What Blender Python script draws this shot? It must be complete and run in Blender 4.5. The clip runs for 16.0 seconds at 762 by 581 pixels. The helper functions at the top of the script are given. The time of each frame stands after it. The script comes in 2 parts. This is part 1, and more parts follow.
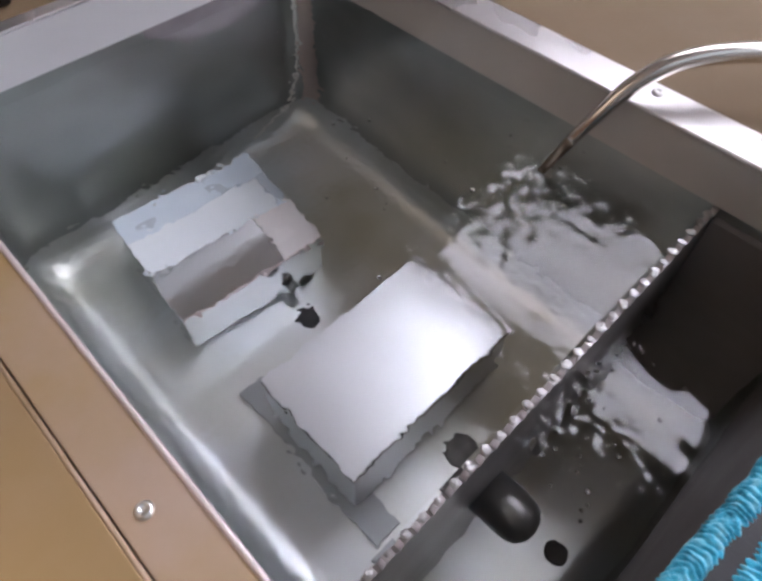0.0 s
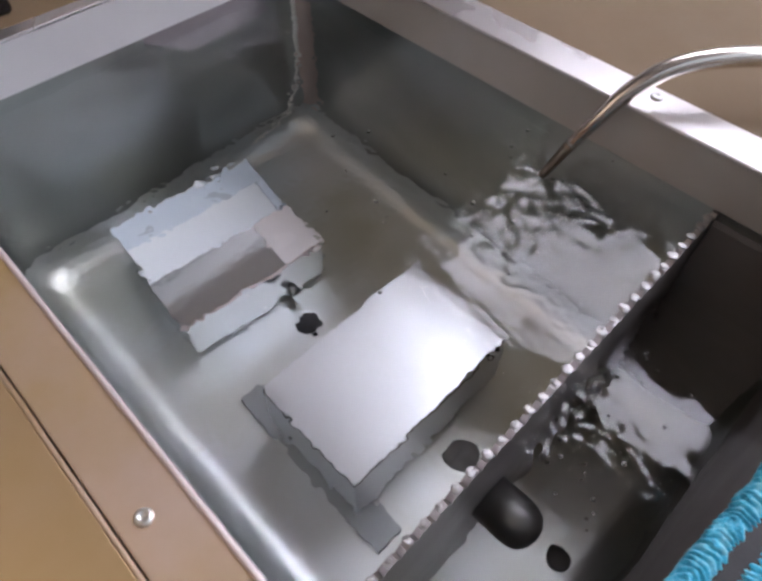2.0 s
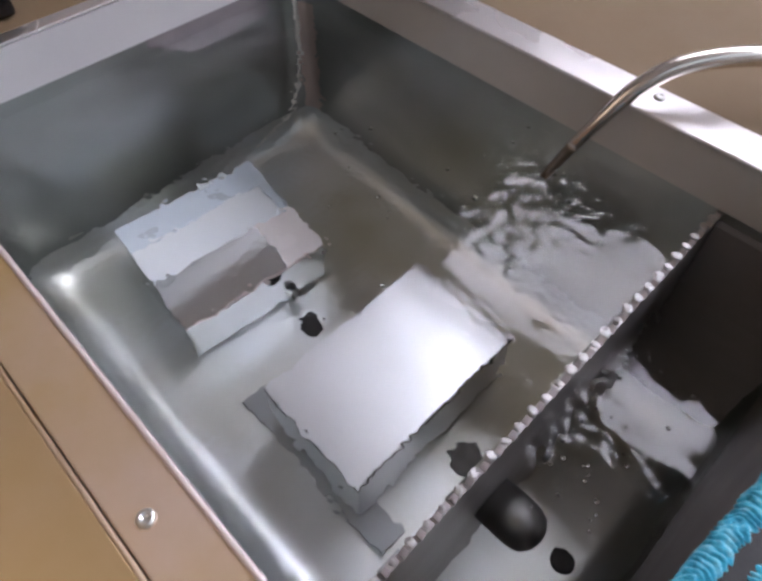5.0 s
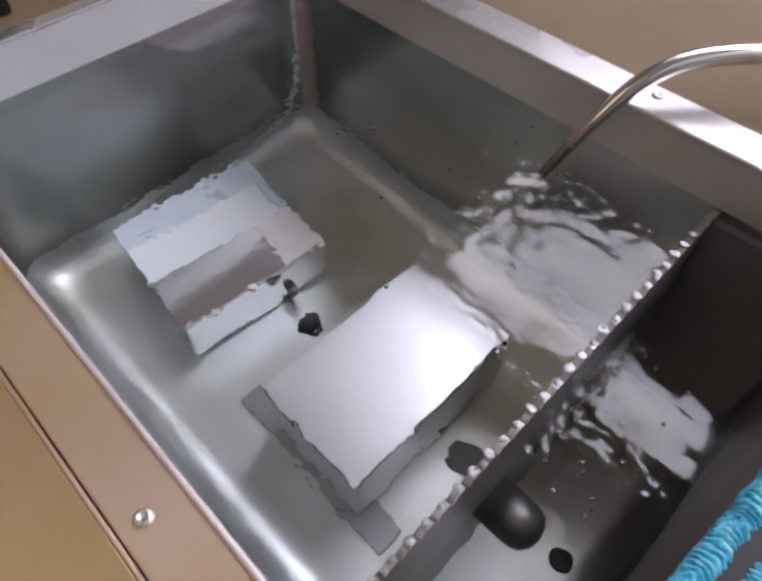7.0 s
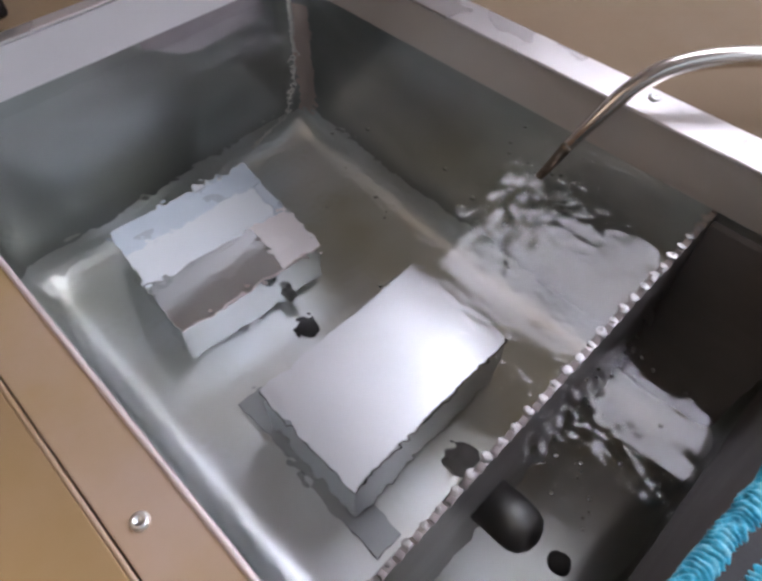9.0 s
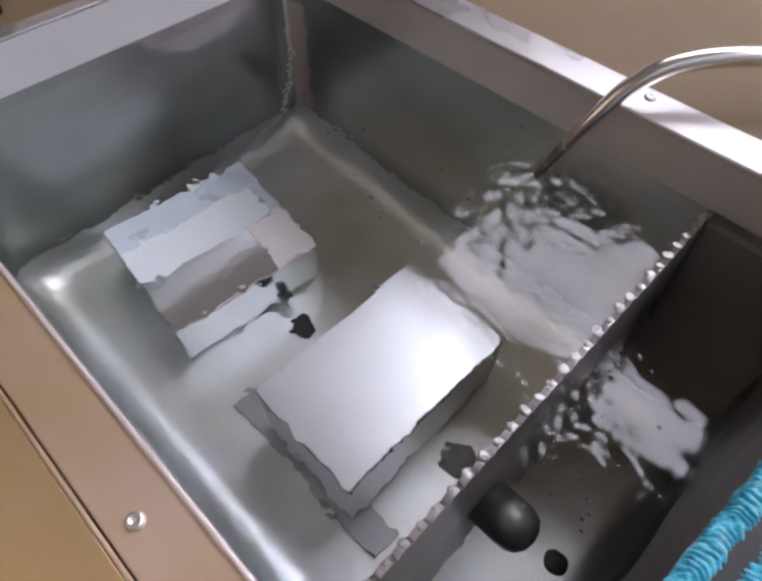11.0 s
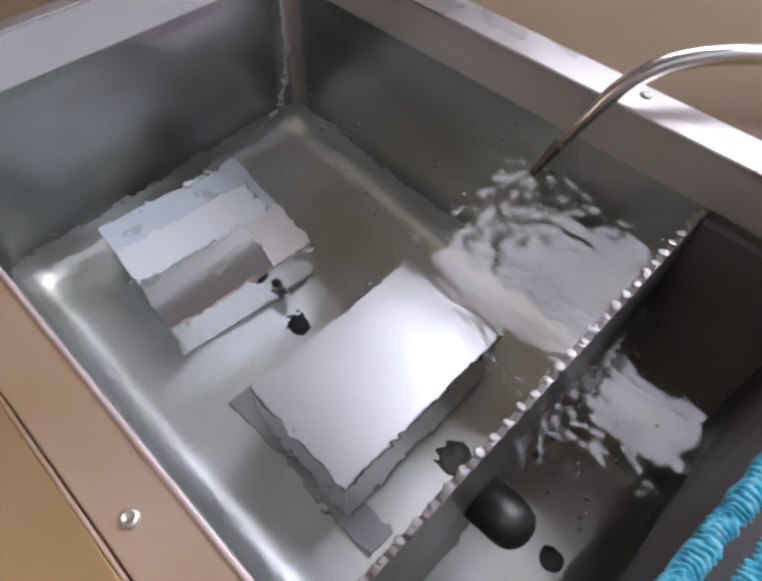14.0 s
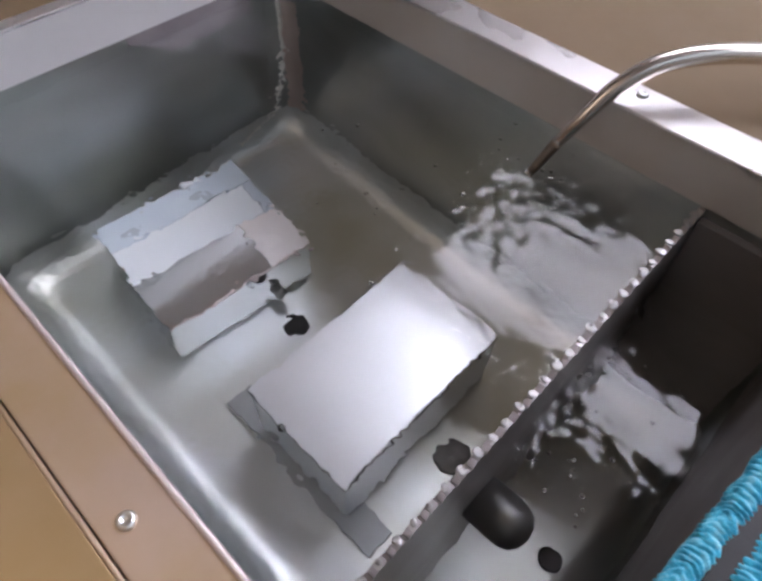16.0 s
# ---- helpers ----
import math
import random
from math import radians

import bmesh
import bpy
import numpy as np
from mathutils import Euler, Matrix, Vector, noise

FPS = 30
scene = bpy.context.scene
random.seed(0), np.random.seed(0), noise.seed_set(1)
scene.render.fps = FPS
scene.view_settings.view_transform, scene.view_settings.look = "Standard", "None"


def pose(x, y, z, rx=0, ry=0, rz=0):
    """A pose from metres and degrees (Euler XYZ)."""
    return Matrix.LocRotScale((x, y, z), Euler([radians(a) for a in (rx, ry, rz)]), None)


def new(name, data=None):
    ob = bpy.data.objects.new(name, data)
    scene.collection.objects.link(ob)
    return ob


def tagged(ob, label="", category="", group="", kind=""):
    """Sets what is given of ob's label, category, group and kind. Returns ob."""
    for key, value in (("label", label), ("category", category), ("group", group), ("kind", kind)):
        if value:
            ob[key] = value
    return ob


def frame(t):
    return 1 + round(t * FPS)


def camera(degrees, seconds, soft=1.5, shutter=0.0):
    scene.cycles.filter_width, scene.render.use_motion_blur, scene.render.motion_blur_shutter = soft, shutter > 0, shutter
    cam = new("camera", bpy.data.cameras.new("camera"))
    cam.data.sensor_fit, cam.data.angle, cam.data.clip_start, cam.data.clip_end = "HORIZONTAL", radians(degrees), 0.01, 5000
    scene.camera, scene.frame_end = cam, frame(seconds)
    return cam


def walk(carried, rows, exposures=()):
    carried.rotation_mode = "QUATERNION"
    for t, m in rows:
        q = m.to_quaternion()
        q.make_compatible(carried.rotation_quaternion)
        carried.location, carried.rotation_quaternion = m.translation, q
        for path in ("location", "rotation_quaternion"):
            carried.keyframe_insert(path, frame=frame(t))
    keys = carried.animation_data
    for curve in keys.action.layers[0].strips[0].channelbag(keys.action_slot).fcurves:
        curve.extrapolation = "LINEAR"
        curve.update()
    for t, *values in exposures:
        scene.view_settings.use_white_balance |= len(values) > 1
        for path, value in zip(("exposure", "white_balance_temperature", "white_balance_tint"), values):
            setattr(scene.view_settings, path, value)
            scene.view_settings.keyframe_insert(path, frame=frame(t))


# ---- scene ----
cam = camera(65.6, 16.0, soft=3.2)
# seconds, eye in metres, turn in degrees
PATH = [
    (0, 0.0087, 0.0068, 0.3622, 35.74, -0.69, -44.51),
    (0.5, 0.0086, 0.0067, 0.362, 35.94, -0.56, -44.61),
    (1, 0.0086, 0.0067, 0.3617, 36.05, -0.54, -44.6),
    (1.5, 0.0086, 0.0066, 0.3615, 36.25, -0.55, -44.7),
    (2, 0.0086, 0.0066, 0.3612, 36.34, -0.52, -44.69),
    (2.5, 0.0086, 0.0065, 0.361, 36.37, -0.51, -44.63),
    (3, 0.0085, 0.0065, 0.3607, 36.45, -0.36, -44.68),
    (3.5, 0.0085, 0.0064, 0.3604, 36.48, -0.22, -44.68),
    (4, 0.0085, 0.0063, 0.3602, 36.55, -0.21, -44.57),
    (6.5, 0.0084, 0.0061, 0.3589, 36.56, -0.33, -44.67),
    (7, 0.0084, 0.006, 0.3586, 36.54, -0.32, -44.78),
    (7.5, 0.0084, 0.006, 0.3584, 36.63, -0.39, -44.87),
    (8, 0.0083, 0.0059, 0.3581, 36.82, -0.38, -44.95),
    (8.5, 0.0083, 0.0059, 0.3579, 36.88, -0.44, -44.89),
    (9, 0.0083, 0.0058, 0.3576, 36.86, -0.46, -45),
    (11.5, 0.0082, 0.0056, 0.3563, 36.86, -0.76, -45.27),
    (12, 0.0082, 0.0055, 0.3561, 36.78, -0.74, -45.31),
    (12.5, 0.0082, 0.0054, 0.3558, 36.72, -0.78, -45.23),
    (13, 0.0081, 0.0054, 0.3556, 36.68, -0.94, -45.28),
    (13.5, 0.0081, 0.0053, 0.3553, 36.74, -0.95, -45.38),
    (14, 0.0081, 0.0053, 0.355, 36.77, -1.07, -45.39),
    (14.5, 0.0081, 0.0052, 0.3548, 36.94, -1.05, -45.55),
    (15, 0.0081, 0.0052, 0.3545, 36.96, -1.04, -45.59),
    (15.5, 0.008, 0.0051, 0.3543, 36.82, -1.13, -45.61),
    (16, 0.008, 0.0051, 0.354, 36.91, -1.11, -45.75),
]
walk(cam, [(t, pose(*row)) for t, *row in PATH], exposures=((0.0, 0.66, 6050, 16), (16.0, 0.66, 6050, 16)))

# ---- world and exposure ----
world = bpy.data.worlds.new("world")
scene.world = world
world.use_nodes = True
sky = world.node_tree.nodes.new("ShaderNodeTexSky")
sky.sky_type, sky.sun_disc = "NISHITA", False
sky.sun_elevation, sky.sun_rotation = radians(40), radians(20)
world.node_tree.links.new(sky.outputs[0], world.node_tree.nodes["Background"].inputs[0])
world.node_tree.nodes["Background"].inputs[1].default_value = 0.1

SKY_GLOW = 8.2
COOL_GLOW = 0.75
SIDE_GLOW = 0.9

# main sizes, metres; z = 0 is the water level of the large basin
XL, XR, YF, YB = 0.0085, 0.4590, -0.073, 0.6165
RIM, DEEP = 0.0555, -0.353
LEVEL_1 = -0.005
WEIR_IN, WEIR_OUT = 0.0562, 0.0512
LEVEL_2 = -0.092
CEIL, GROUND = 1.80, -0.85
SKYLIGHTS = ((1.40, 2.45, -0.43, 1.12), (1.40, 2.45, -2.20, -0.72))


# ---- materials ----
def material(name):
    m = bpy.data.materials.new(name)
    m.use_nodes = True
    nt = m.node_tree
    return m, nt, nt.nodes["Principled BSDF"]


def link(nt, a, b):
    nt.links.new(a, b)


def coords(nt, scale):
    tc = nt.nodes.new("ShaderNodeTexCoord")
    mp = nt.nodes.new("ShaderNodeMapping")
    mp.inputs["Scale"].default_value = scale
    link(nt, tc.outputs["Object"], mp.inputs["Vector"])
    return mp.outputs["Vector"]


def noise_tex(nt, vec, scale, detail=4.0, rough=0.55):
    n = nt.nodes.new("ShaderNodeTexNoise")
    n.inputs["Scale"].default_value, n.inputs["Detail"].default_value = scale, detail
    n.inputs["Roughness"].default_value = rough
    link(nt, vec, n.inputs["Vector"])
    return n.outputs["Fac"]


def ramp(nt, fac, stops):
    r = nt.nodes.new("ShaderNodeValToRGB")
    e = r.color_ramp.elements
    e[0].position, e[0].color = stops[0][0], (*stops[0][1], 1)
    e[1].position, e[1].color = stops[-1][0], (*stops[-1][1], 1)
    for p, c in stops[1:-1]:
        e.new(p).color = (*c, 1)
    link(nt, fac, r.inputs["Fac"])
    return r.outputs["Color"]


def spread(nt, fac, low, high):
    r = nt.nodes.new("ShaderNodeMapRange")
    r.inputs["From Min"].default_value, r.inputs["From Max"].default_value = 0.2, 0.8
    r.inputs["To Min"].default_value, r.inputs["To Max"].default_value = low, high
    link(nt, fac, r.inputs["Value"])
    return r.outputs["Result"]


def bump(nt, p, fac, strength, distance):
    b = nt.nodes.new("ShaderNodeBump")
    b.inputs["Strength"].default_value, b.inputs["Distance"].default_value = strength, distance
    link(nt, fac, b.inputs["Height"])
    link(nt, b.outputs["Normal"], p.inputs["Normal"])


def steel(name, dark, light, rough, grain=(6, 220, 220), relief=0.05):
    """Brushed stainless steel with cloudy stains and fine grain."""
    m, nt, p = material(name)
    p.inputs["Metallic"].default_value = 1.0
    cloud = noise_tex(nt, coords(nt, (1, 1, 1)), 6, 2)
    fine = noise_tex(nt, coords(nt, grain), 4, 3)
    link(nt, ramp(nt, cloud, [(0.3, dark), (0.7, light)]), p.inputs["Base Color"])
    link(nt, spread(nt, noise_tex(nt, coords(nt, (1, 1, 1)), 14, 2), rough[0], rough[1]), p.inputs["Roughness"])
    bump(nt, p, fine, relief, 0.001)
    return m


def paint(name, a, b, rough, scale=12, relief=0.1, distance=0.001, metal=0.0):
    m, nt, p = material(name)
    v = coords(nt, (1, 1, 1))
    link(nt, ramp(nt, noise_tex(nt, v, scale, 6), [(0.3, a), (0.7, b)]), p.inputs["Base Color"])
    p.inputs["Metallic"].default_value = metal
    link(nt, spread(nt, noise_tex(nt, v, scale * 2.3, 3), rough - 0.08, rough + 0.08), p.inputs["Roughness"])
    bump(nt, p, noise_tex(nt, v, scale * 14, 3), relief, distance)
    return m


def glow(name, colour, strength):
    m, nt, p = material(name)
    e = nt.nodes.new("ShaderNodeEmission")
    e.inputs["Color"].default_value, e.inputs["Strength"].default_value = (*colour, 1), strength
    link(nt, e.outputs[0], nt.nodes["Material Output"].inputs["Surface"])
    return m


def water_material(name, tint):
    m, nt, p = material(name)
    p.inputs["Base Color"].default_value = (*tint, 1)
    p.inputs["Transmission Weight"].default_value = 1.0
    p.inputs["Roughness"].default_value = 0.0
    p.inputs["IOR"].default_value = 1.333
    return m


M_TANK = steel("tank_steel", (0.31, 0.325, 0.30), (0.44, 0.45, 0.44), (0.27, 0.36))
M_REFLECT_BLUE = paint("painted_blue_reflection", (0.60, 0.68, 0.77), (0.72, 0.79, 0.86), 0.3, 9, 0.05, 0.001, 0.2)
M_REFLECT_WHITE = paint("painted_white_reflection", (0.86, 0.92, 0.97), (0.92, 0.95, 0.98), 0.22, 9, 0.05, 0.001, 0.0)
M_REFLECT_PINK = paint("painted_pink_reflection", (0.95, 0.89, 0.89), (0.97, 0.94, 0.95), 0.25, 6, 0.05, 0.001, 0.0)
M_FLOORPLATE = steel("worn_floor_steel_lit", (0.54, 0.54, 0.455), (0.80, 0.835, 0.87), (0.36, 0.46))
M_LIP = paint("pale_lip", (0.72, 0.62, 0.60), (0.80, 0.70, 0.68), 0.35, 20, 0.05, 0.001, 0.3)
M_LINE = paint("pale_seam", (0.84, 0.83, 0.78), (0.90, 0.89, 0.85), 0.4, 40)
M_PANEL = paint("satin_panel_golden_reflection", (0.40, 0.27, 0.06), (0.60, 0.45, 0.34), 0.34, 2.4, 0.03, 0.001, 0.45)
M_BOUNCE_WALL = paint("brown_bounce_wall", (0.42, 0.28, 0.18), (0.50, 0.35, 0.23), 0.5, 4)
M_FLANGE = paint("tan_satin_golden_reflection", (0.52, 0.35, 0.10), (0.66, 0.52, 0.43), 0.36, 5.5, 0.03, 0.001, 0.45)
M_WEIR = steel("weir_steel", (0.40, 0.375, 0.365), (0.54, 0.51, 0.50), (0.36, 0.5))
M_BOX_A = steel("box_steel_polished", (0.72, 0.73, 0.74), (0.80, 0.81, 0.82), (0.11, 0.14), (5, 160, 160), 0.02)
M_BOX_B = steel("box_steel_brushed", (0.70, 0.72, 0.75), (0.78, 0.80, 0.83), (0.31, 0.36), (5, 160, 160), 0.04)
M_TUBE = steel("tube_steel", (0.55, 0.50, 0.45), (0.68, 0.64, 0.58), (0.18, 0.30), (200, 200, 200), 0.05)
M_NOZZLE = steel("nozzle_steel", (0.26, 0.20, 0.15), (0.36, 0.29, 0.23), (0.3, 0.4), (200, 200, 200), 0.05)
M_PIPE = steel("pipe_steel_dark", (0.20, 0.20, 0.19), (0.28, 0.28, 0.27), (0.36, 0.48))
M_TOOTH = steel("tooth_steel", (0.36, 0.355, 0.345), (0.58, 0.57, 0.56), (0.3, 0.5), (300, 300, 300), 0.3)
M_BAND_LIT = paint("satin_band_lit", (0.78, 0.77, 0.775), (0.84, 0.83, 0.835), 0.42, 5, 0.04, 0.001, 0.25)
M_BAND_SHADED = paint("satin_band_shaded", (0.52, 0.48, 0.43), (0.62, 0.58, 0.53), 0.42, 5, 0.04, 0.001, 0.3)
M_COVER = paint("dark_grey_cover", (0.17, 0.17, 0.165), (0.24, 0.24, 0.235), 0.5, 60)
M_RAIL = steel("rail_steel", (0.36, 0.38, 0.39), (0.44, 0.46, 0.47), (0.35, 0.45))
M_RIM = steel("rim_steel", (0.76, 0.73, 0.72), (0.84, 0.81, 0.80), (0.24, 0.32), (220, 5, 220), 0.03)
M_SEAM = steel("seam_steel", (0.75, 0.75, 0.72), (0.85, 0.85, 0.82), (0.25, 0.4), (90, 90, 90), 0.3)
M_BAND_REFLECTION = paint("mauve_band_reflection", (0.30, 0.27, 0.28), (0.40, 0.365, 0.38), 0.5, 14, 0.1, 0.001, 0.3)
M_BROWN_REFLECTION = steel("brown_reflection_steel", (0.62, 0.50, 0.45), (0.80, 0.68, 0.62), (0.36, 0.5), (20, 20, 20), 0.05)
M_BLACK = paint("black_rubber_and_dark_gaps", (0.008, 0.008, 0.009), (0.016, 0.016, 0.017), 0.55, 30)
M_GLOSS = paint("black_gloss", (0.008, 0.008, 0.009), (0.014, 0.014, 0.016), 0.2, 20)
M_SHADE_SHEET = paint("brown_shade", (0.14, 0.13, 0.125), (0.19, 0.175, 0.17), 0.5, 9)
M_WORKTOP = paint("brown_laminate", (0.165, 0.112, 0.058), (0.19, 0.130, 0.072), 0.75, 7)
M_WALL = paint("off_white_wall_paint", (0.60, 0.58, 0.56), (0.66, 0.64, 0.62), 0.7, 3, 0.2)
M_CEILING = paint("pale_ceiling_board", (0.70, 0.68, 0.66), (0.76, 0.74, 0.72), 0.7, 3, 0.2)
M_FLOOR = paint("grey_floor_tile", (0.16, 0.15, 0.14), (0.24, 0.23, 0.21), 0.5, 5)
M_FRAME = paint("white_enamel", (0.76, 0.76, 0.75), (0.82, 0.82, 0.81), 0.35, 8)
M_SKY = glow("sky_backdrop", (0.97, 0.945, 1.0), SKY_GLOW)
M_FILL_SIDE = glow("fill_glow_side", (1.0, 0.80, 0.62), SIDE_GLOW)
M_FILL_COOL = glow("fill_glow_cool", (0.82, 0.92, 1.0), COOL_GLOW)
M_WATER = water_material("water", (0.95, 0.965, 0.95))


def cloth_material():
    m, nt, p = material("blue_chenille")
    v = coords(nt, (1, 1, 1))
    link(nt, ramp(nt, noise_tex(nt, v, 160, 5), [(0.25, (0.01, 0.20, 0.38)), (0.5, (0.06, 0.52, 0.74)), (0.75, (0.34, 0.78, 0.90))]), p.inputs["Base Color"])
    p.inputs["Roughness"].default_value = 0.85
    p.inputs["Sheen Weight"].default_value = 0.4
    bump(nt, p, noise_tex(nt, v, 900, 3), 0.6, 0.001)
    return m


M_CLOTH = cloth_material()


# ---- mesh helpers ----
def part(name, bm, mat, parent=None, label="", smooth=False):
    me = bpy.data.meshes.new(name)
    bm.to_mesh(me)
    bm.free()
    if smooth:
        me.polygons.foreach_set("use_smooth", [True] * len(me.polygons))
    me.materials.append(mat)
    ob = new(name, me)
    if parent:
        ob.parent = parent
    if label:
        ob["label"] = label
    return ob


def block(x0, x1, y0, y1, z0, z1, bevel=0.0, segments=2):
    bm = bmesh.new()
    bmesh.ops.create_cube(bm, size=1)
    for v in bm.verts:
        v.co = Vector(((x0 + x1) / 2 + v.co.x * (x1 - x0), (y0 + y1) / 2 + v.co.y * (y1 - y0), (z0 + z1) / 2 + v.co.z * (z1 - z0)))
    if bevel:
        bmesh.ops.bevel(bm, geom=bm.edges[:], offset=bevel, segments=segments, profile=0.5, affect="EDGES")
    return bm


def join(*parts):
    bm = bmesh.new()
    for b in parts:
        me = bpy.data.meshes.new("tmp")
        b.to_mesh(me)
        b.free()
        bm.from_mesh(me)
        bpy.data.meshes.remove(me)
    return bm


def lathe(profile, sides=28, m=None):
    """A body of revolution about z from (radius, height) pairs."""
    bm = bmesh.new()
    rings = []
    for r, z in profile:
        rings.append([bm.verts.new((r * math.cos(2 * math.pi * k / sides), r * math.sin(2 * math.pi * k / sides), z)) for k in range(sides)])
    for a, b in zip(rings, rings[1:]):
        for k in range(sides):
            bm.faces.new((a[k], a[(k + 1) % sides], b[(k + 1) % sides], b[k]))
    bm.faces.new(rings[0][::-1])
    bm.faces.new(rings[-1])
    bmesh.ops.recalc_face_normals(bm, faces=bm.faces)
    if m:
        bm.transform(m)
    return bm


def smooth_path(points, steps=10):
    """Catmull-Rom through the points (x, y, z, radius)."""
    pts = [Vector(p) for p in points]
    pts = [pts[0] * 2 - pts[1]] + pts + [pts[-1] * 2 - pts[-2]]
    out = []
    for a, b, c, d in zip(pts, pts[1:], pts[2:], pts[3:]):
        for k in range(steps):
            t = k / steps
            out.append(0.5 * (2 * b + (c - a) * t + (2 * a - 5 * b + 4 * c - d) * t * t + (3 * b - a - 3 * c + d) * t ** 3))
    return out + [pts[-2]]


def tube(points, sides=16, steps=10):
    path = smooth_path([Vector(p) for p in points], steps)
    bm = bmesh.new()
    rings = []
    first = Vector(path[1][:3]) - Vector(path[0][:3])
    side = Vector((1, 0, 0)) if abs(first.normalized().z) > 0.8 else Vector((0, 0, 1))
    for i, p in enumerate(path):
        here = Vector(p[:3])
        ahead = (Vector(path[min(i + 1, len(path) - 1)][:3]) - Vector(path[max(i - 1, 0)][:3])).normalized()
        side = (side - ahead * side.dot(ahead)).normalized()
        up = ahead.cross(side)
        rings.append([bm.verts.new(here + (side * math.cos(a) + up * math.sin(a)) * p[3]) for a in (2 * math.pi * k / sides for k in range(sides))])
    for a, b in zip(rings, rings[1:]):
        for k in range(sides):
            bm.faces.new((a[k], a[(k + 1) % sides], b[(k + 1) % sides], b[k]))
    bm.faces.new(rings[0][::-1])
    bm.faces.new(rings[-1])
    bmesh.ops.recalc_face_normals(bm, faces=bm.faces)
    return bm


def thing(name, label, category, x=0.0, y=0.0, z=0.0, group="", kind=""):
    return tagged(new(name), label, category, group, kind)


# ---- the room ----
def room():
    x0, x1, y0, y1 = -2.4, 3.4, -2.4, 2.6
    tagged(part("floor", block(x0, x1, y0, y1, GROUND - 0.1, GROUND), M_FLOOR), "grey stone tile floor of the workshop", "floor", kind="structure")
    # ceiling with a roof window and a second one added south for light
    wx0, wx1 = SKYLIGHTS[0][:2]
    (n0, n1), (s0, s1) = SKYLIGHTS[0][2:], SKYLIGHTS[1][2:]
    slab = join(block(x0, wx0, y0, y1, CEIL, CEIL + 0.1), block(wx1, x1, y0, y1, CEIL, CEIL + 0.1), block(wx0, wx1, y0, s0, CEIL, CEIL + 0.1),
                block(wx0, wx1, s1, n0, CEIL, CEIL + 0.1), block(wx0, wx1, n1, y1, CEIL, CEIL + 0.1))
    tagged(part("ceiling", slab, M_CEILING), "pale board ceiling with a roof window and an added one", "ceiling", kind="structure")
    f, za, zb = 0.03, CEIL + 0.02, CEIL + 0.08
    for k, (wx0, wx1, wy0, wy1) in enumerate(SKYLIGHTS):
        win = thing("window_%d" % (k + 1), "large white-framed roof window, out of view, bright daylight behind", "window", kind="structure")
        bars = join(block(wx0, wx1, wy0, wy0 + f, za, zb), block(wx0, wx1, wy1 - f, wy1, za, zb),
                    block(wx0, wx0 + f, wy0 + f, wy1 - f, za, zb), block(wx1 - f, wx1, wy0 + f, wy1 - f, za, zb))
        part("window_frame", bars, M_FRAME, win)
        part("glazing_bar", block(wx0 + f, wx1 - f, wy0 + 0.62 * (wy1 - wy0), wy0 + 0.62 * (wy1 - wy0) + 0.04, za, zb), M_FRAME, win)
        part("glazing_bar", block(2.20, 2.23, wy0 + f, wy1 - f, za + 0.003, zb + 0.003), M_FRAME, win)
    tagged(part("backdrop", block(wx0 - 0.3, wx1 + 0.6, SKYLIGHTS[1][2] - 0.15, SKYLIGHTS[0][3] + 0.4, CEIL + 0.2, CEIL + 0.22), M_SKY), "bright overcast daylight above the roof windows", "sky", kind="structure")
    tagged(part("wall_west", block(x0 - 0.15, x0, y0, y1, GROUND, CEIL), M_BOUNCE_WALL), "plain unseen wall, coloured brown to warm the bounced light", "wall", kind="structure")
    tagged(part("wall_east", block(x1, x1 + 0.15, y0, y1, GROUND, CEIL), M_WALL), "plain off-white painted wall", "wall", kind="structure")
    tagged(part("wall_south", block(x0, x1, y0 - 0.15, y0, GROUND, CEIL), M_WALL), "plain off-white painted wall", "wall", kind="structure")
    tagged(part("wall_north", block(x0, x1, y1, y1 + 0.15, GROUND, CEIL), M_WALL), "plain off-white painted wall", "wall", kind="structure")


def fill_panel(x0, x1, y0, y1, mat):
    lamp = thing("fill_panel", "unseen white-framed ceiling panel added as a fill light", "lamp", group="ceiling panel lights")
    f, z = 0.03, CEIL - 0.002
    frame_bm = join(block(x0 - f, x1 + f, y0 - f, y0, z - 0.04, z), block(x0 - f, x1 + f, y1, y1 + f, z - 0.04, z),
                    block(x0 - f, x0, y0, y1, z - 0.04, z), block(x1, x1 + f, y0, y1, z - 0.04, z))
    part("frame", frame_bm, M_FRAME, lamp)
    part("diffuser", block(x0, x1, y0, y1, z - 0.03, z - 0.01), mat, lamp, "glowing face of the added fill light")


room()
fill_panel(-0.9, 1.25, -2.3, -1.15, M_FILL_COOL)
fill_panel(-1.7, -0.45, -0.1, 1.3, M_FILL_SIDE)


# ---- the tank ----
def ring_xy(x0, x1, y0, y1, r, n=6):
    out = []
    for cx, cy, a0 in ((x1 - r, y1 - r, 0), (x0 + r, y1 - r, 90), (x0 + r, y0 + r, 180), (x1 - r, y0 + r, 270)):
        for k in range(n + 1):
            a = radians(a0 + 90 * k / n)
            out.append((cx + r * math.cos(a), cy + r * math.sin(a)))
    return out


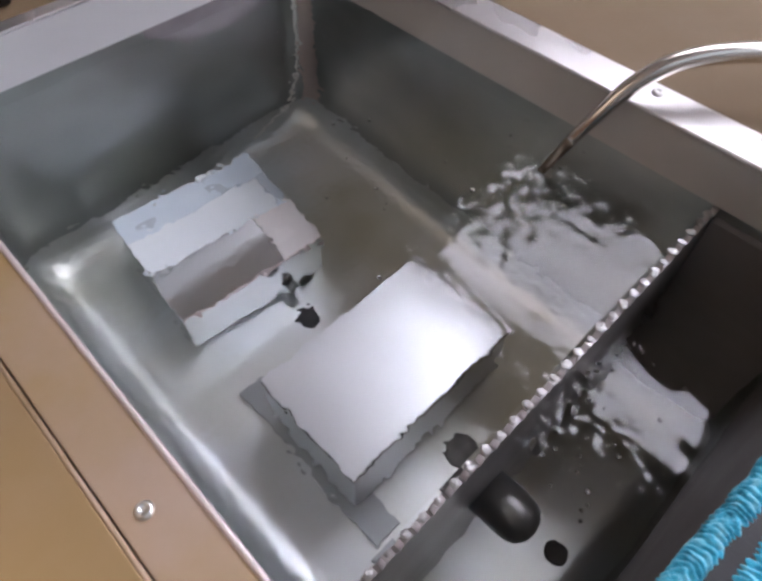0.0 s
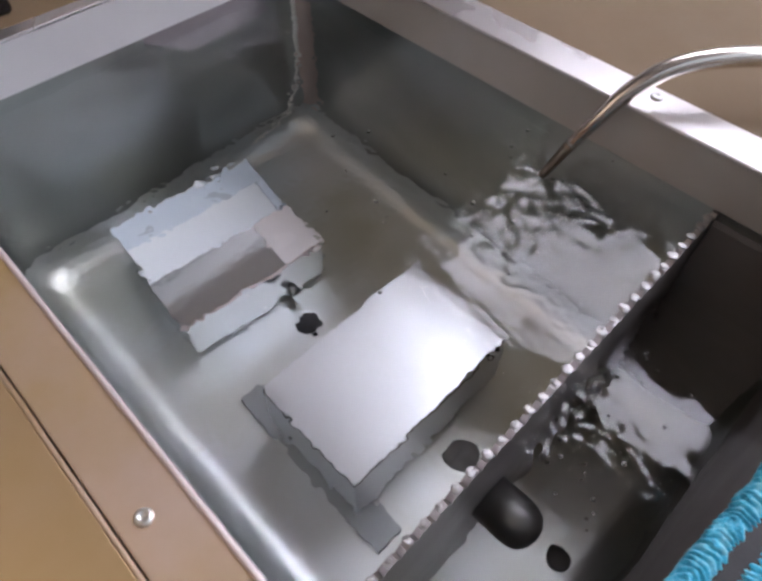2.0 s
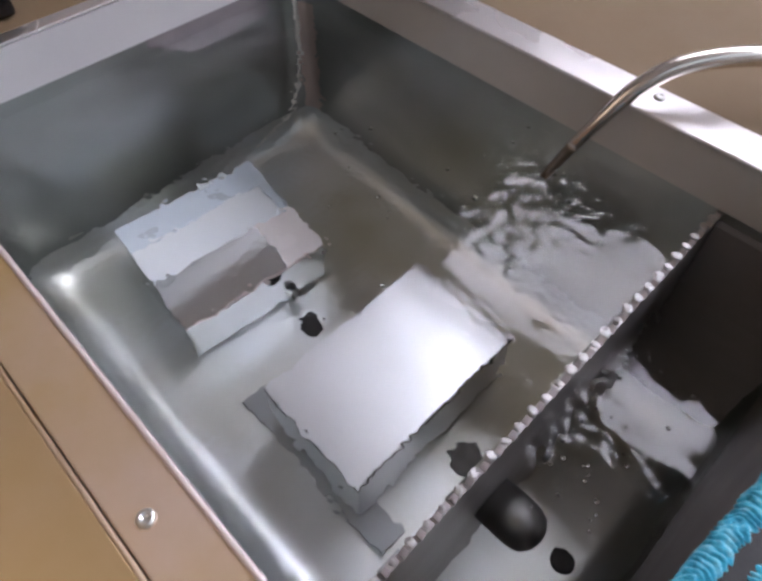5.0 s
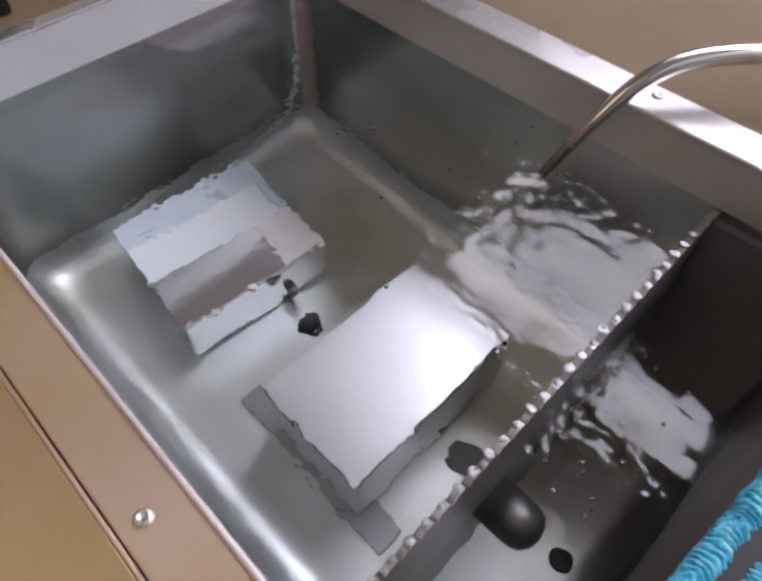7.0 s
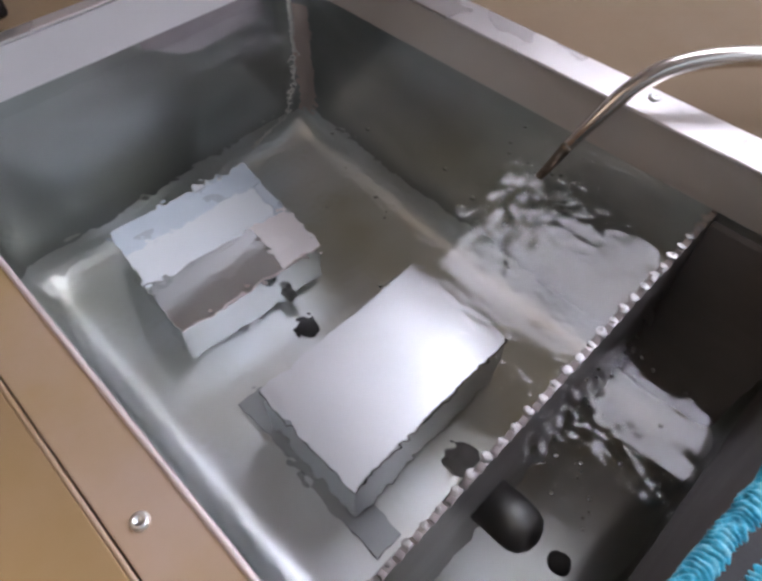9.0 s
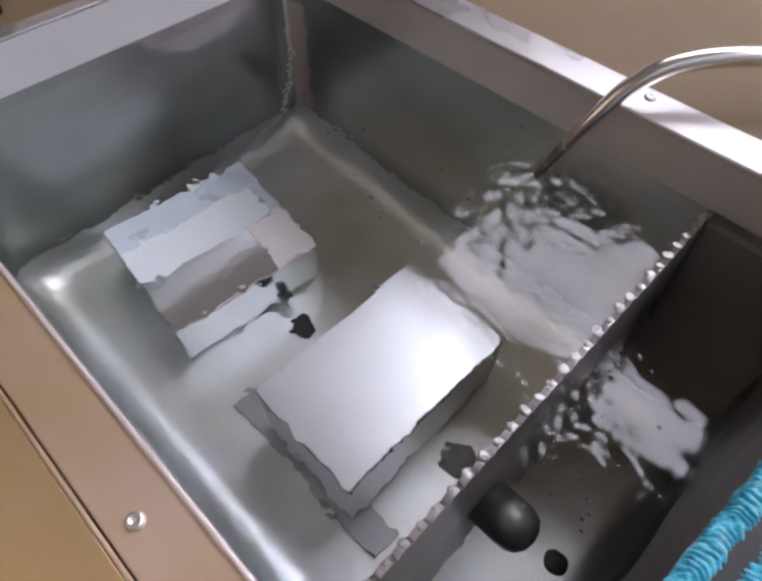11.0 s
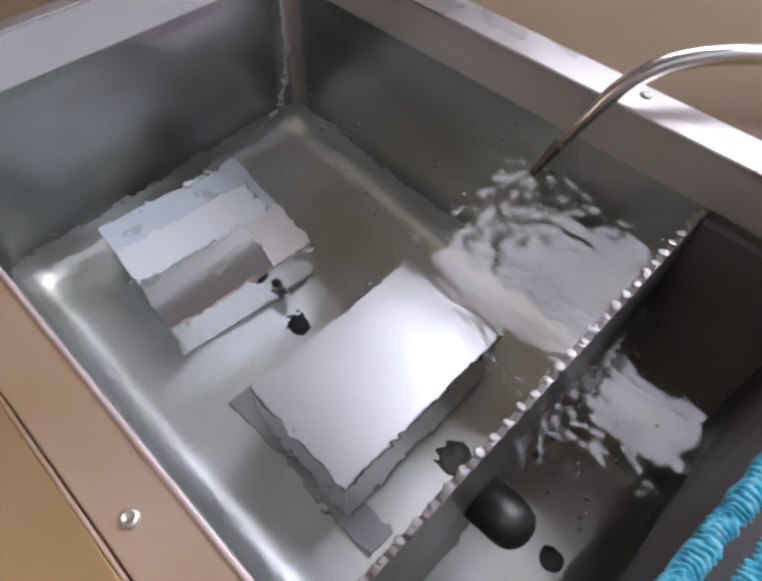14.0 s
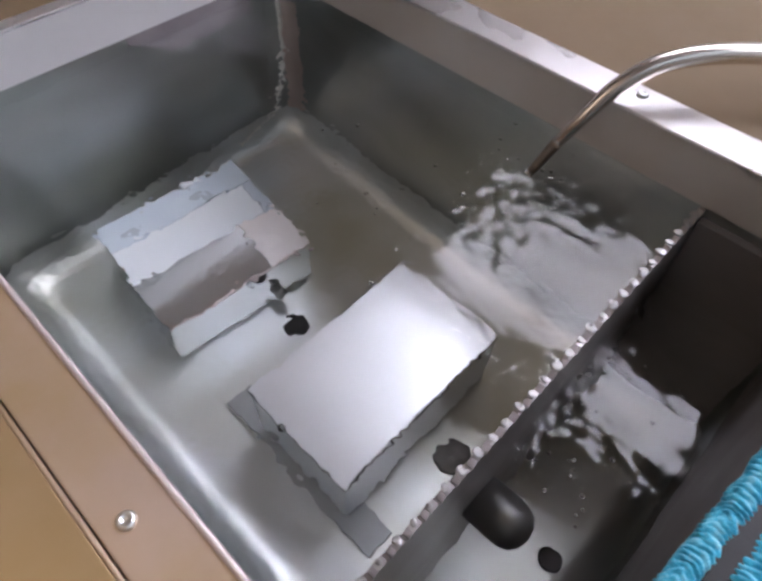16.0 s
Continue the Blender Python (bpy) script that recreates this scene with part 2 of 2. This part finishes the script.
def basin(floor_only):
    bm = bmesh.new()
    cove, corner = 0.042, 0.034
    levels = [(RIM - 0.004, 0.0)] + [(RIM - 0.004 + (DEEP + cove - RIM) * k / 8, 0.0) for k in range(1, 9)]
    for k in range(1, 9):
        a = radians(90 * k / 8)
        levels.append((DEEP + cove - cove * math.sin(a), cove * (1 - math.cos(a))))
    rings = []
    for z, inset in levels:
        loop = ring_xy(XL + inset, XR - inset, YF + inset, YB - inset, max(corner, 0.004) if inset < 0.01 else corner)
        rings.append([bm.verts.new((x, y, z)) for x, y in loop])
    n = len(rings[0])
    split = 8
    if floor_only:
        for a, b in zip(rings[split:], rings[split + 1:]):
            for k in range(n):
                bm.faces.new((a[k], b[k], b[(k + 1) % n], a[(k + 1) % n]))
        bm.faces.new(rings[-1])
        bmesh.ops.delete(bm, geom=[v for v in bm.verts if not v.link_faces], context="VERTS")
        bmesh.ops.recalc_face_normals(bm, faces=bm.faces)
        return bm
    for a, b in zip(rings[:split], rings[1:split + 1]):
        for k in range(n):
            bm.faces.new((a[k], b[k], b[(k + 1) % n], a[(k + 1) % n]))
    bmesh.ops.delete(bm, geom=[v for r in rings[split + 1:] for v in r], context="VERTS")
    # outer shell, so that the wall has thickness
    outer = [[bm.verts.new((x, y, z)) for x, y in ring_xy(XL - 0.016, XR + 0.03, YF - 0.016, YB + 0.012, 0.012)] for z in (RIM - 0.004, DEEP - 0.02)]
    for k in range(n):
        bm.faces.new((outer[0][k], outer[0][(k + 1) % n], outer[1][(k + 1) % n], outer[1][k]))
        bm.faces.new((rings[0][k], rings[0][(k + 1) % n], outer[0][(k + 1) % n], outer[0][k]))
    bm.faces.new(outer[1][::-1])
    bmesh.ops.recalc_face_normals(bm, faces=bm.faces)
    return bm


def rivet_bm(x, y, z, r):
    body = lathe([(r, 0), (r, 0.12 * r), (0.93 * r, 0.32 * r), (0.75 * r, 0.5 * r), (0.48 * r, 0.56 * r), (0.42 * r, 0.3 * r), (0.1 * r, 0.28 * r)], 24)
    body.transform(Matrix.Translation((x, y, z)))
    return body


def weir_bm():
    """The thin dividing plate, with shallow notches along its top edge."""
    bm = bmesh.new()
    n = 31
    pitch = (XR - XL) / n
    line = []
    for k in range(n):
        x = XL + k * pitch
        line += [(x, 0.001), (x + pitch * 0.25, 0.001), (x + pitch * 0.5, -0.005), (x + pitch * 0.75, 0.001)]
    line.append((XR, 0.001))
    strips = [[bm.verts.new((x, WEIR_IN, DEEP)) for x, z in line], [bm.verts.new((x, WEIR_IN, z)) for x, z in line],
              [bm.verts.new((x, WEIR_OUT, z)) for x, z in line], [bm.verts.new((x, WEIR_OUT, DEEP)) for x, z in line]]
    for a, b in zip(strips, strips[1:]):
        for k in range(len(line) - 1):
            bm.faces.new((a[k], a[k + 1], b[k + 1], b[k]))
    bmesh.ops.recalc_face_normals(bm, faces=bm.faces)
    return bm


def teeth(weir):
    """Small rounded bright tips between the notches, alike but unevenly worn."""
    rng = random.Random(8)
    shapes = []
    for k in range(4):
        bm = lathe([(0.0034, -0.002), (0.0045, 0.0004), (0.0042, 0.0011), (0.0026, 0.0016), (0.0005, 0.0015)], 10)
        for v in bm.verts:
            v.co += Vector((rng.uniform(-1, 1), rng.uniform(-1, 1), rng.uniform(-1, 1))) * 0.0008
        me = bpy.data.meshes.new("tooth")
        bm.to_mesh(me)
        bm.free()
        me.polygons.foreach_set("use_smooth", [True] * len(me.polygons))
        me.materials.append(M_TOOTH)
        shapes.append(me)
    pitch = (XR - XL) / 31
    for k in range(1, 31):
        ob = new("tooth", shapes[rng.randrange(4)])
        ob.parent = weir
        ob.location = (XL + k * pitch + rng.uniform(-0.001, 0.001), (WEIR_IN + WEIR_OUT) / 2 + 0.001, 0.002)
        ob.rotation_euler = (radians(rng.uniform(-12, 12)), radians(rng.uniform(-12, 12)), rng.uniform(0, 6.28))
        u = rng.uniform(0.75, 1.1) * (0.55 + 0.45 * k / 30)
        ob.scale = (u, u * rng.uniform(0.8, 1.2), u)


def reflection_bm():
    """A thin plate on the back wall, coloured as the band's reflection, ragged lower edge."""
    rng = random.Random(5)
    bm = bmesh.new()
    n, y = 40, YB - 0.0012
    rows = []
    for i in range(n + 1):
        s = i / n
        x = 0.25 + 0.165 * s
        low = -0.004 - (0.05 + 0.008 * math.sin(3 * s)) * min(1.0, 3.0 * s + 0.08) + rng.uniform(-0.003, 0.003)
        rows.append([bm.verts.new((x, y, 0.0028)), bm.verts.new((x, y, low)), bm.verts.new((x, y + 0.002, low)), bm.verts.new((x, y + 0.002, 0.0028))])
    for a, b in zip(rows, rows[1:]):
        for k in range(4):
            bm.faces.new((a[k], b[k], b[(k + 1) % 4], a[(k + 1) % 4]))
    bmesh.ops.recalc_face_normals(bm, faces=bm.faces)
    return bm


def tank():
    t = thing("steel_tank", "brushed stainless steel tank filled with clear water, set into a worktop", "tank")
    wall = part("basin_wall", basin(False), M_TANK, t, "smooth steel basin walls with rounded corners, brown reflection painted in one", True)
    wall.data.materials.append(M_BROWN_REFLECTION)
    for f in wall.data.polygons:
        dx, dy = f.center.x - (XR - 0.034), f.center.y - (YB - 0.034)
        if 0 < dx < 0.036 and 0 < dy < dx * 1.1 and f.center.z < -0.06:
            f.material_index = 1
    part("basin_floor", basin(True), M_FLOORPLATE, t, "worn steel floor with rounded coves, coloured as brightly lit", True)
    teeth(part("weir", weir_bm(), M_WEIR, t, "dark grey steel overflow plate with a notched edge"))
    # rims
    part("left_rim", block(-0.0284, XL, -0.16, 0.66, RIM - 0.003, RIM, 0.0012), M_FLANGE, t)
    part("rim_lip", tube([(XL + 0.0005, -0.16, RIM, 0.0022), (XL + 0.0005, 0.2, RIM, 0.0022), (XL + 0.0005, YB, RIM, 0.0022)], 10, 2), M_LIP, t, smooth=True)
    part("right_rim", block(0.4535, 0.4935, -0.16, 0.66, RIM - 0.003, RIM, 0.0012), M_RIM, t)
    part("back_rim", block(XL, 0.4533, YB - 0.002, 0.632, RIM - 0.0034, RIM - 0.0004, 0.0012), M_RIM, t)
    part("front_rim", block(XL, 0.4533, YF - 0.022, YF - 0.001, RIM - 0.0034, RIM - 0.0004, 0.0012), M_RIM, t)
    part("upper_band", block(XL + 0.03, XR - 0.03, YB - 0.0016, YB + 0.001, 0.003, RIM - 0.004), M_BAND_LIT, t, "added satin band above the water, coloured lighter as lit wall")
    part("upper_band", block(XR - 0.0016, XR + 0.002, YF + 0.03, YB - 0.03, 0.003, RIM - 0.0032), M_BAND_SHADED, t, "added satin band above the water, brownish for the shaded wall")
    part("front_shade_sheet", block(XL + 0.03, XR - 0.008, YF - 0.001, YF + 0.008, -0.16, RIM - 0.005), M_SHADE_SHEET, t, "dark brown sheet added to shade the basin wall")
    part("side_shade_sheet", block(XR - 0.0078, XR + 0.001, YF + 0.0082, WEIR_OUT - 0.001, -0.33, -0.008), M_SHADE_SHEET, t, "dark brown sheet added to shade the basin wall")
    part("rivet", rivet_bm(-0.0147, 0.147, RIM, 0.0052), M_SEAM, t, "small domed rivet", True)
    part("rivet", rivet_bm(0.4795, 0.1455, RIM, 0.0052), M_SEAM, t, "small domed rivet", True)
    seam = [(0.4475, 0.604, 0.05, 0.003), (0.4475, 0.604, -0.055, 0.003), (0.4475, 0.604, -0.12, 0.003), (0.4445, 0.604, -0.185, 0.0027), (0.4355, 0.602, -0.245, 0.0024),
            (0.419, 0.597, -0.277, 0.002), (0.385, 0.592, -0.302, 0.0017), (0.345, 0.589, -0.31, 0.0014)]
    part("weld_seam", tube(seam, 8, 6), M_LINE, t, "pale welded corner seam", True)
    part("band_reflection", reflection_bm(), M_BAND_REFLECTION, t, "mauve plate standing for the upper band reflected in the water")

    def port(x, y, r, mat, name, label):
        collar = lathe([(r * 1.12, 0), (r * 1.12, 0.002), (r, 0.0025), (r * 0.9, 0.0022), (r * 0.3, 0.002)], 28)
        collar.transform(Matrix.Translation((x, y, DEEP)))
        part(name, collar, mat, t, label, True)
    port(0.2273, 0.345, 0.0135, M_BLACK, "drain_hole", "small black disc standing for an open drain hole")
    port(0.2365, -0.0275, 0.0118, M_BLACK, "drain_hole", "small black disc standing for an open drain hole")
    port(0.239, 0.1065, 0.0175, M_COVER, "drain_cover", "round dark grey cover")
    stub = lathe([(0.022, 0), (0.022, 0.028), (0.021, 0.037), (0.0175, 0.044), (0.010, 0.049), (0.002, 0.0505)], 32)
    stub.transform(Matrix.Translation((0.187, WEIR_OUT, -0.164)) @ pose(0, 0, 0, 90, 0, 0))
    part("pipe_stub", stub, M_PIPE, t, "dark rounded pipe end", True)


tank()


def surroundings():
    tagged(part("worktop", join(block(0.494, 1.4, -0.9, 1.3, 0.02, 0.046, 0.002), block(-0.47, 0.4936, 0.6325, 1.3, 0.02, 0.046, 0.002), block(-0.032, 0.4936, -0.9, -0.1605, 0.02, 0.046, 0.002)), M_WORKTOP),
           "smooth brown laminate worktop round the steel tank", "worktop", kind="structure")
    cover = thing("side_panel", "tan steel cover panel beside the tank rim, golden reflections painted in", "panel")
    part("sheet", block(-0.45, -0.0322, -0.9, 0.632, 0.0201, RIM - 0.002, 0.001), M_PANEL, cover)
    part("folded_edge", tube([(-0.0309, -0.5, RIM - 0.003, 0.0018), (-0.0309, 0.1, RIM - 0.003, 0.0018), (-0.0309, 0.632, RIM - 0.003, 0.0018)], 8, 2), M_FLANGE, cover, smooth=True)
    cab = thing("cabinet", "brown cabinet under the tank", "cabinet")
    part("base", block(-0.43, 1.36, -0.86, 1.26, GROUND, GROUND + 0.08), M_WORKTOP, cab)
    part("side", block(-0.45, -0.43, -0.88, 1.28, GROUND, 0.0199), M_WORKTOP, cab)
    part("side", block(1.36, 1.38, -0.88, 1.28, GROUND, 0.0199), M_WORKTOP, cab)
    part("back", block(-0.43, 1.36, 1.26, 1.28, GROUND, 0.0199), M_WORKTOP, cab)
    part("front", block(-0.43, 1.36, -0.88, -0.86, GROUND, 0.0199), M_WORKTOP, cab)
    part("support", block(-0.05, 0.55, -0.2, 0.7, GROUND + 0.08, DEEP - 0.0205), M_WORKTOP, cab)


surroundings()


def device():
    d = thing("black_device", "small glossy black device lying on the brown worktop", "device")
    part("case", block(0.02, 0.155, 0.669, 0.73, 0.046, 0.085, 0.006, 3), M_GLOSS, d)
    knob = lathe([(0.006, 0), (0.006, 0.004), (0.004, 0.006), (0.001, 0.0065)], 16)
    knob.transform(Matrix.Translation((0.145, 0.68, 0.085)))
    part("knob", knob, M_TUBE, d, "small metal knob", True)


device()


# ---- submerged boxes ----
def submerged_box(name, label, mat, w, d, h, m, lid):
    box = tagged(new(name), label, "box", "submerged boxes")
    part("shell", block(0, w, 0, d, 0.004, h - 0.003, 0.003, 3), mat, box)
    for x0, x1, y0, y1, lid_mat, note in lid:
        part("lid_plate", block(x0 * w, x1 * w, y0 * d, y1 * d, h - 0.0029, h, 0.0009), lid_mat, box, note)
    for x in (0.02, w - 0.02):
        for y in (0.02, d - 0.02):
            foot = lathe([(0.007, 0), (0.007, 0.0045)], 14)
            foot.transform(Matrix.Translation((x, y, 0)))
            part("foot", foot, M_BLACK, box)
    box.matrix_basis = m
    return box


box = submerged_box("steel_box", "polished steel box under water, its lid painted with reflections", M_BOX_A, 0.1865, 0.1657, 0.087, pose(0.1032, 0.4008, DEEP, 0, 0, -5.0),
                    ((-0.005, 1.005, 0.76, 1.005, M_REFLECT_BLUE, "rear lid strip, painted pale blue-grey as a reflection"), (-0.005, 0.93, 0.43, 0.758, M_REFLECT_WHITE, "middle lid plate, painted white as a window reflection"), (0.932, 1.005, 0.43, 0.758, M_REFLECT_BLUE, "lid edge, painted pale blue-grey as a reflection"), (-0.005, 0.72, -0.005, 0.428, M_BOX_A, "polished grey front lid plate"),
                     (0.722, 1.005, -0.005, 0.428, M_REFLECT_PINK, "lid corner, painted pale pink as a skylight reflection")))
lid_glint = join(block(0.112, 0.128, 0.160, 0.170, 0.080, 0.0905, 0.002), block(0.134, 0.150, 0.162, 0.169, 0.082, 0.0895, 0.002))
part("lid_glint", lid_glint, M_REFLECT_WHITE, box, "two white blocks painted as glints on the lid edge")
knob = lathe([(0.0075, 0), (0.0075, 0.006), (0.006, 0.011), (0.003, 0.0125)], 18)
knob.transform(Matrix.Translation((0.135, 0.0, 0.022)) @ pose(0, 0, 0, 90, 0, 0))
part("knob", knob, M_PIPE, box, "dark round knob", True)
submerged_box("steel_box", "brushed bright steel box lying under water beside the weir", M_BOX_B, 0.2175, 0.132, 0.1193, pose(0.1165, 0.1425, DEEP + 0.006, 0, 0, -0.2),
              ((-0.004, 1.004, -0.006, 1.006, M_BOX_B, "flat bright lid"),))
bpy.context.view_layer.update()
part("gasket", join(block(-0.0012, 0.2187, -0.0012, 0.1332, 0.1128, 0.1162, 0.0008)), M_BLACK, bpy.data.objects["steel_box.001"], "thin black gasket under the lid")
part("edge_highlight", block(-0.0015, 0.188, -0.0022, -0.0009, 0.0832, 0.0882, 0.0004), M_LIP, box, "pale strip painted as the highlight along the front lid edge")
rail = thing("floor_rail", "flat grey steel rail under the submerged box", "rail")
part("bar", block(0.1061, 0.1395, 0.1, 0.323, DEEP + 0.0005, DEEP + 0.0055, 0.001), M_RAIL, rail)


# ---- the hose ----
hose = thing("inlet_hose", "bent steel-coloured hose feeding water into the tank", "hose")
part("nozzle", tube([(0.3965, 0.1881, -0.011, 0.0040), (0.4013, 0.1867, -0.0046, 0.0042), (0.4104, 0.1766, 0.026, 0.0050)], 18), M_NOZZLE, hose, "dull brown nozzle end", True)
part("tube", tube([(0.4103, 0.1767, 0.0256, 0.0051), (0.4279, 0.1681, 0.0484, 0.0060), (0.4521, 0.1587, 0.0697, 0.0075), (0.4826, 0.1398, 0.0874, 0.0081),
                   (0.5301, 0.0997, 0.093, 0.0084), (0.6077, 0.0378, 0.0791, 0.0084), (0.7105, -0.0469, 0.0545, 0.0084)], 20), M_TUBE, hose, smooth=True)


# ---- water ----
def wave_field(seed, count, shortest, longest):
    rng = random.Random(seed)
    out = []
    for _ in range(count):
        length = shortest * (longest / shortest) ** rng.random()
        a = rng.uniform(0, 2 * math.pi)
        out.append((2 * math.pi / length * math.cos(a), 2 * math.pi / length * math.sin(a), rng.uniform(0, 6.28), length))
    return out


def water_sheet(name, label, x0, x1, y0, y1, level, step, height):
    nx, ny = int((x1 - x0) / step) + 1, int((y1 - y0) / step) + 1
    xs, ys = np.meshgrid(np.linspace(x0, x1, nx), np.linspace(y0, y1, ny))
    zs = height(xs, ys)
    verts = np.stack([xs, ys, zs], -1).reshape(-1, 3)
    i = np.arange(nx * ny).reshape(ny, nx)
    faces = np.stack([i[:-1, :-1], i[:-1, 1:], i[1:, 1:], i[1:, :-1]], -1).reshape(-1, 4)
    me = bpy.data.meshes.new(name)
    me.from_pydata(verts.tolist(), [], faces.tolist())
    me.polygons.foreach_set("use_smooth", [True] * len(me.polygons))
    me.materials.append(M_WATER)
    ob = tagged(new(name, me), label, "water", kind="structure")
    ob.location.z = level
    ob.visible_shadow = False
    return ob


def sum_waves(waves, x, y, slope):
    z = np.zeros_like(x)
    for kx, ky, p, length in waves:
        z += np.sin(kx * x + ky * y + p) * slope * length / (2 * math.pi)
    return z / math.sqrt(len(waves) / 2)


INLET = (0.38, 0.187)


def patches(seed, x, y, low, high):
    """Smooth islands from 0 to 1."""
    v = sum_waves(wave_field(seed, 14, 0.035, 0.09), x, y, 1.0) / 0.008
    return np.clip((v - low) / (high - low), 0, 1)


def main_height(x, y):
    dx, dy = x - INLET[0], y - INLET[1]
    r = np.hypot(dx, dy)
    calm = sum_waves(wave_field(3, 16, 0.025, 0.07), x, y, 0.013)
    fine = sum_waves(wave_field(4, 30, 0.0055, 0.011), x, y, 0.042) * (0.3 + 0.7 * patches(7, x, y, -0.6, 0.8))
    rough = sum_waves(wave_field(5, 40, 0.010, 0.028), x, y, 0.105) * (0.3 + 0.7 * patches(8, x, y, -0.9, 0.4))
    rings = np.sin(2 * math.pi * r / 0.013 + 1.6 * np.sin(3 * np.arctan2(dy, dx))) * 0.045 * 0.013 / 6.28
    near = np.exp(-(np.hypot(x - 0.368, y - 0.135) / 0.088) ** 4)
    return calm + fine + (rough + rings) * near


def side_height(x, y):
    calm = sum_waves(wave_field(13, 16, 0.02, 0.05), x, y, 0.022)
    fine = sum_waves(wave_field(14, 30, 0.006, 0.012), x, y, 0.022) * patches(17, x, y, -0.3, 1.0)
    rough = sum_waves(wave_field(15, 36, 0.008, 0.022), x, y, 0.13)
    near = np.exp(-((WEIR_OUT - y) / 0.024) ** 2) * np.clip((x - 0.17) / 0.05, 0.05, 1)
    return calm + fine + rough * near


WATER_1 = water_sheet("water_1", "clear rippling water in the large basin", XL - 0.008, XR + 0.012, WEIR_IN - 0.002, YB + 0.006, LEVEL_1, 0.0012, main_height)
WATER_2 = water_sheet("water_2", "clear rippling water in the narrow overflow basin", XL - 0.009, XR + 0.012, YF - 0.009, WEIR_OUT + 0.002, LEVEL_2, 0.0013, side_height)


def bubbles(water, spots, rng):
    """Small floating bubbles that ride on the water."""
    bm = lathe([(0.0016, -0.0003), (0.0016, 0.0002), (0.0014, 0.0009), (0.0009, 0.0014), (0.0002, 0.0016)], 12)
    me = bpy.data.meshes.new("bubble")
    bm.to_mesh(me)
    bm.free()
    me.polygons.foreach_set("use_smooth", [True] * len(me.polygons))
    me.materials.append(M_WATER)
    for x, y in spots:
        ob = new("bubble", me)
        ob.parent = water
        ob.location = (x, y, 0.0)
        u = rng.uniform(0.6, 1.3)
        ob.scale = (u, u, u)


BUBBLE_RNG = random.Random(21)
bubbles(WATER_1, [(BUBBLE_RNG.gauss(0.36, 0.05), BUBBLE_RNG.gauss(0.17, 0.04)) for _ in range(26)] + [(BUBBLE_RNG.uniform(0.2, 0.34), BUBBLE_RNG.uniform(0.18, 0.36)) for _ in range(9)], BUBBLE_RNG)
bubbles(WATER_2, [(BUBBLE_RNG.uniform(0.18, 0.36), BUBBLE_RNG.uniform(-0.02, 0.042)) for _ in range(26)], BUBBLE_RNG)


# ---- blue cloth ----
def cloth():
    c = thing("blue_cloth", "bright blue ribbed chenille cloth draped over the tank rim", "cloth")
    for k, (y, z, r, x0, x1) in enumerate(((-0.0590, 0.0525, 0.0082, 0.08, 0.39), (-0.0785, 0.0530, 0.0095, 0.08, 0.39))):
        bm = bmesh.new()
        n, sides = 760, 40
        rings = []
        for i in range(n):
            s = i / (n - 1)
            x = x0 + (x1 - x0) * s
            cy, cz = y - 0.0115 * s + 0.0025 * math.sin(9 * s + k), z + 0.0015 * math.sin(14 * s)
            ring = []
            for j in range(sides):
                a = 2 * math.pi * j / sides
                # two rows of slanted loops that meet along the top of the roll
                slant = abs(((a / math.pi * 2 + 0.35) % 2) - 1)
                way = Vector((x * 110, math.cos(a) * 1.3, math.sin(a) * 1.3 + 7 * k))
                ph = 2 * math.pi * (x / 0.0042 + 1.3 * slant) + 5.0 * noise.noise(way)
                loops = (0.5 + 0.5 * math.sin(ph)) ** 0.6 * (0.45 + 0.55 * math.sin(math.pi * slant))
                rr = r * (0.80 + 0.27 * loops + 0.18 * noise.noise(way * 0.8) + 0.05 * noise.noise(way * 7))
                ring.append(bm.verts.new((x, cy + rr * math.cos(a), cz + rr * math.sin(a))))
            rings.append(ring)
        for a, b in zip(rings, rings[1:]):
            for j in range(sides):
                bm.faces.new((a[j], a[(j + 1) % sides], b[(j + 1) % sides], b[j]))
        bm.faces.new(rings[0][::-1])
        bm.faces.new(rings[-1])
        bmesh.ops.recalc_face_normals(bm, faces=bm.faces)
        part("roll", bm, M_CLOTH, c, smooth=True)
    part("gap_strip", block(0.08, 0.39, -0.10, -0.066, 0.0545, 0.0572), M_BLACK, c, "black strip added to darken the gap between the rolls")


cloth()


# ---- what moves ----
def drift(t, f, a, p):
    return a * math.sin(2 * math.pi * f * t + p)


def motions():
    times = [0.1 * k for k in range(161)]
    walk(WATER_1, [(t, pose(drift(t, 0.9, 0.0035, 0) + drift(t, 0.37, 0.002, 1), drift(t, 0.8, 0.0035, 1.5) + drift(t, 0.43, 0.002, 2),
                            LEVEL_1 + drift(t, 1.3, 0.0006, 0.4), drift(t, 1.1, 0.08, 0), drift(t, 1.4, 0.08, 2), drift(t, 0.5, 0.25, 0))) for t in times])
    walk(WATER_2, [(t, pose(drift(t, 1.0, 0.0035, 2), drift(t, 0.9, 0.0025, 0.5), LEVEL_2 + drift(t, 1.5, 0.0006, 1.4), drift(t, 1.2, 0.12, 1), drift(t, 1.5, 0.08, 0), 0)) for t in times])


motions()
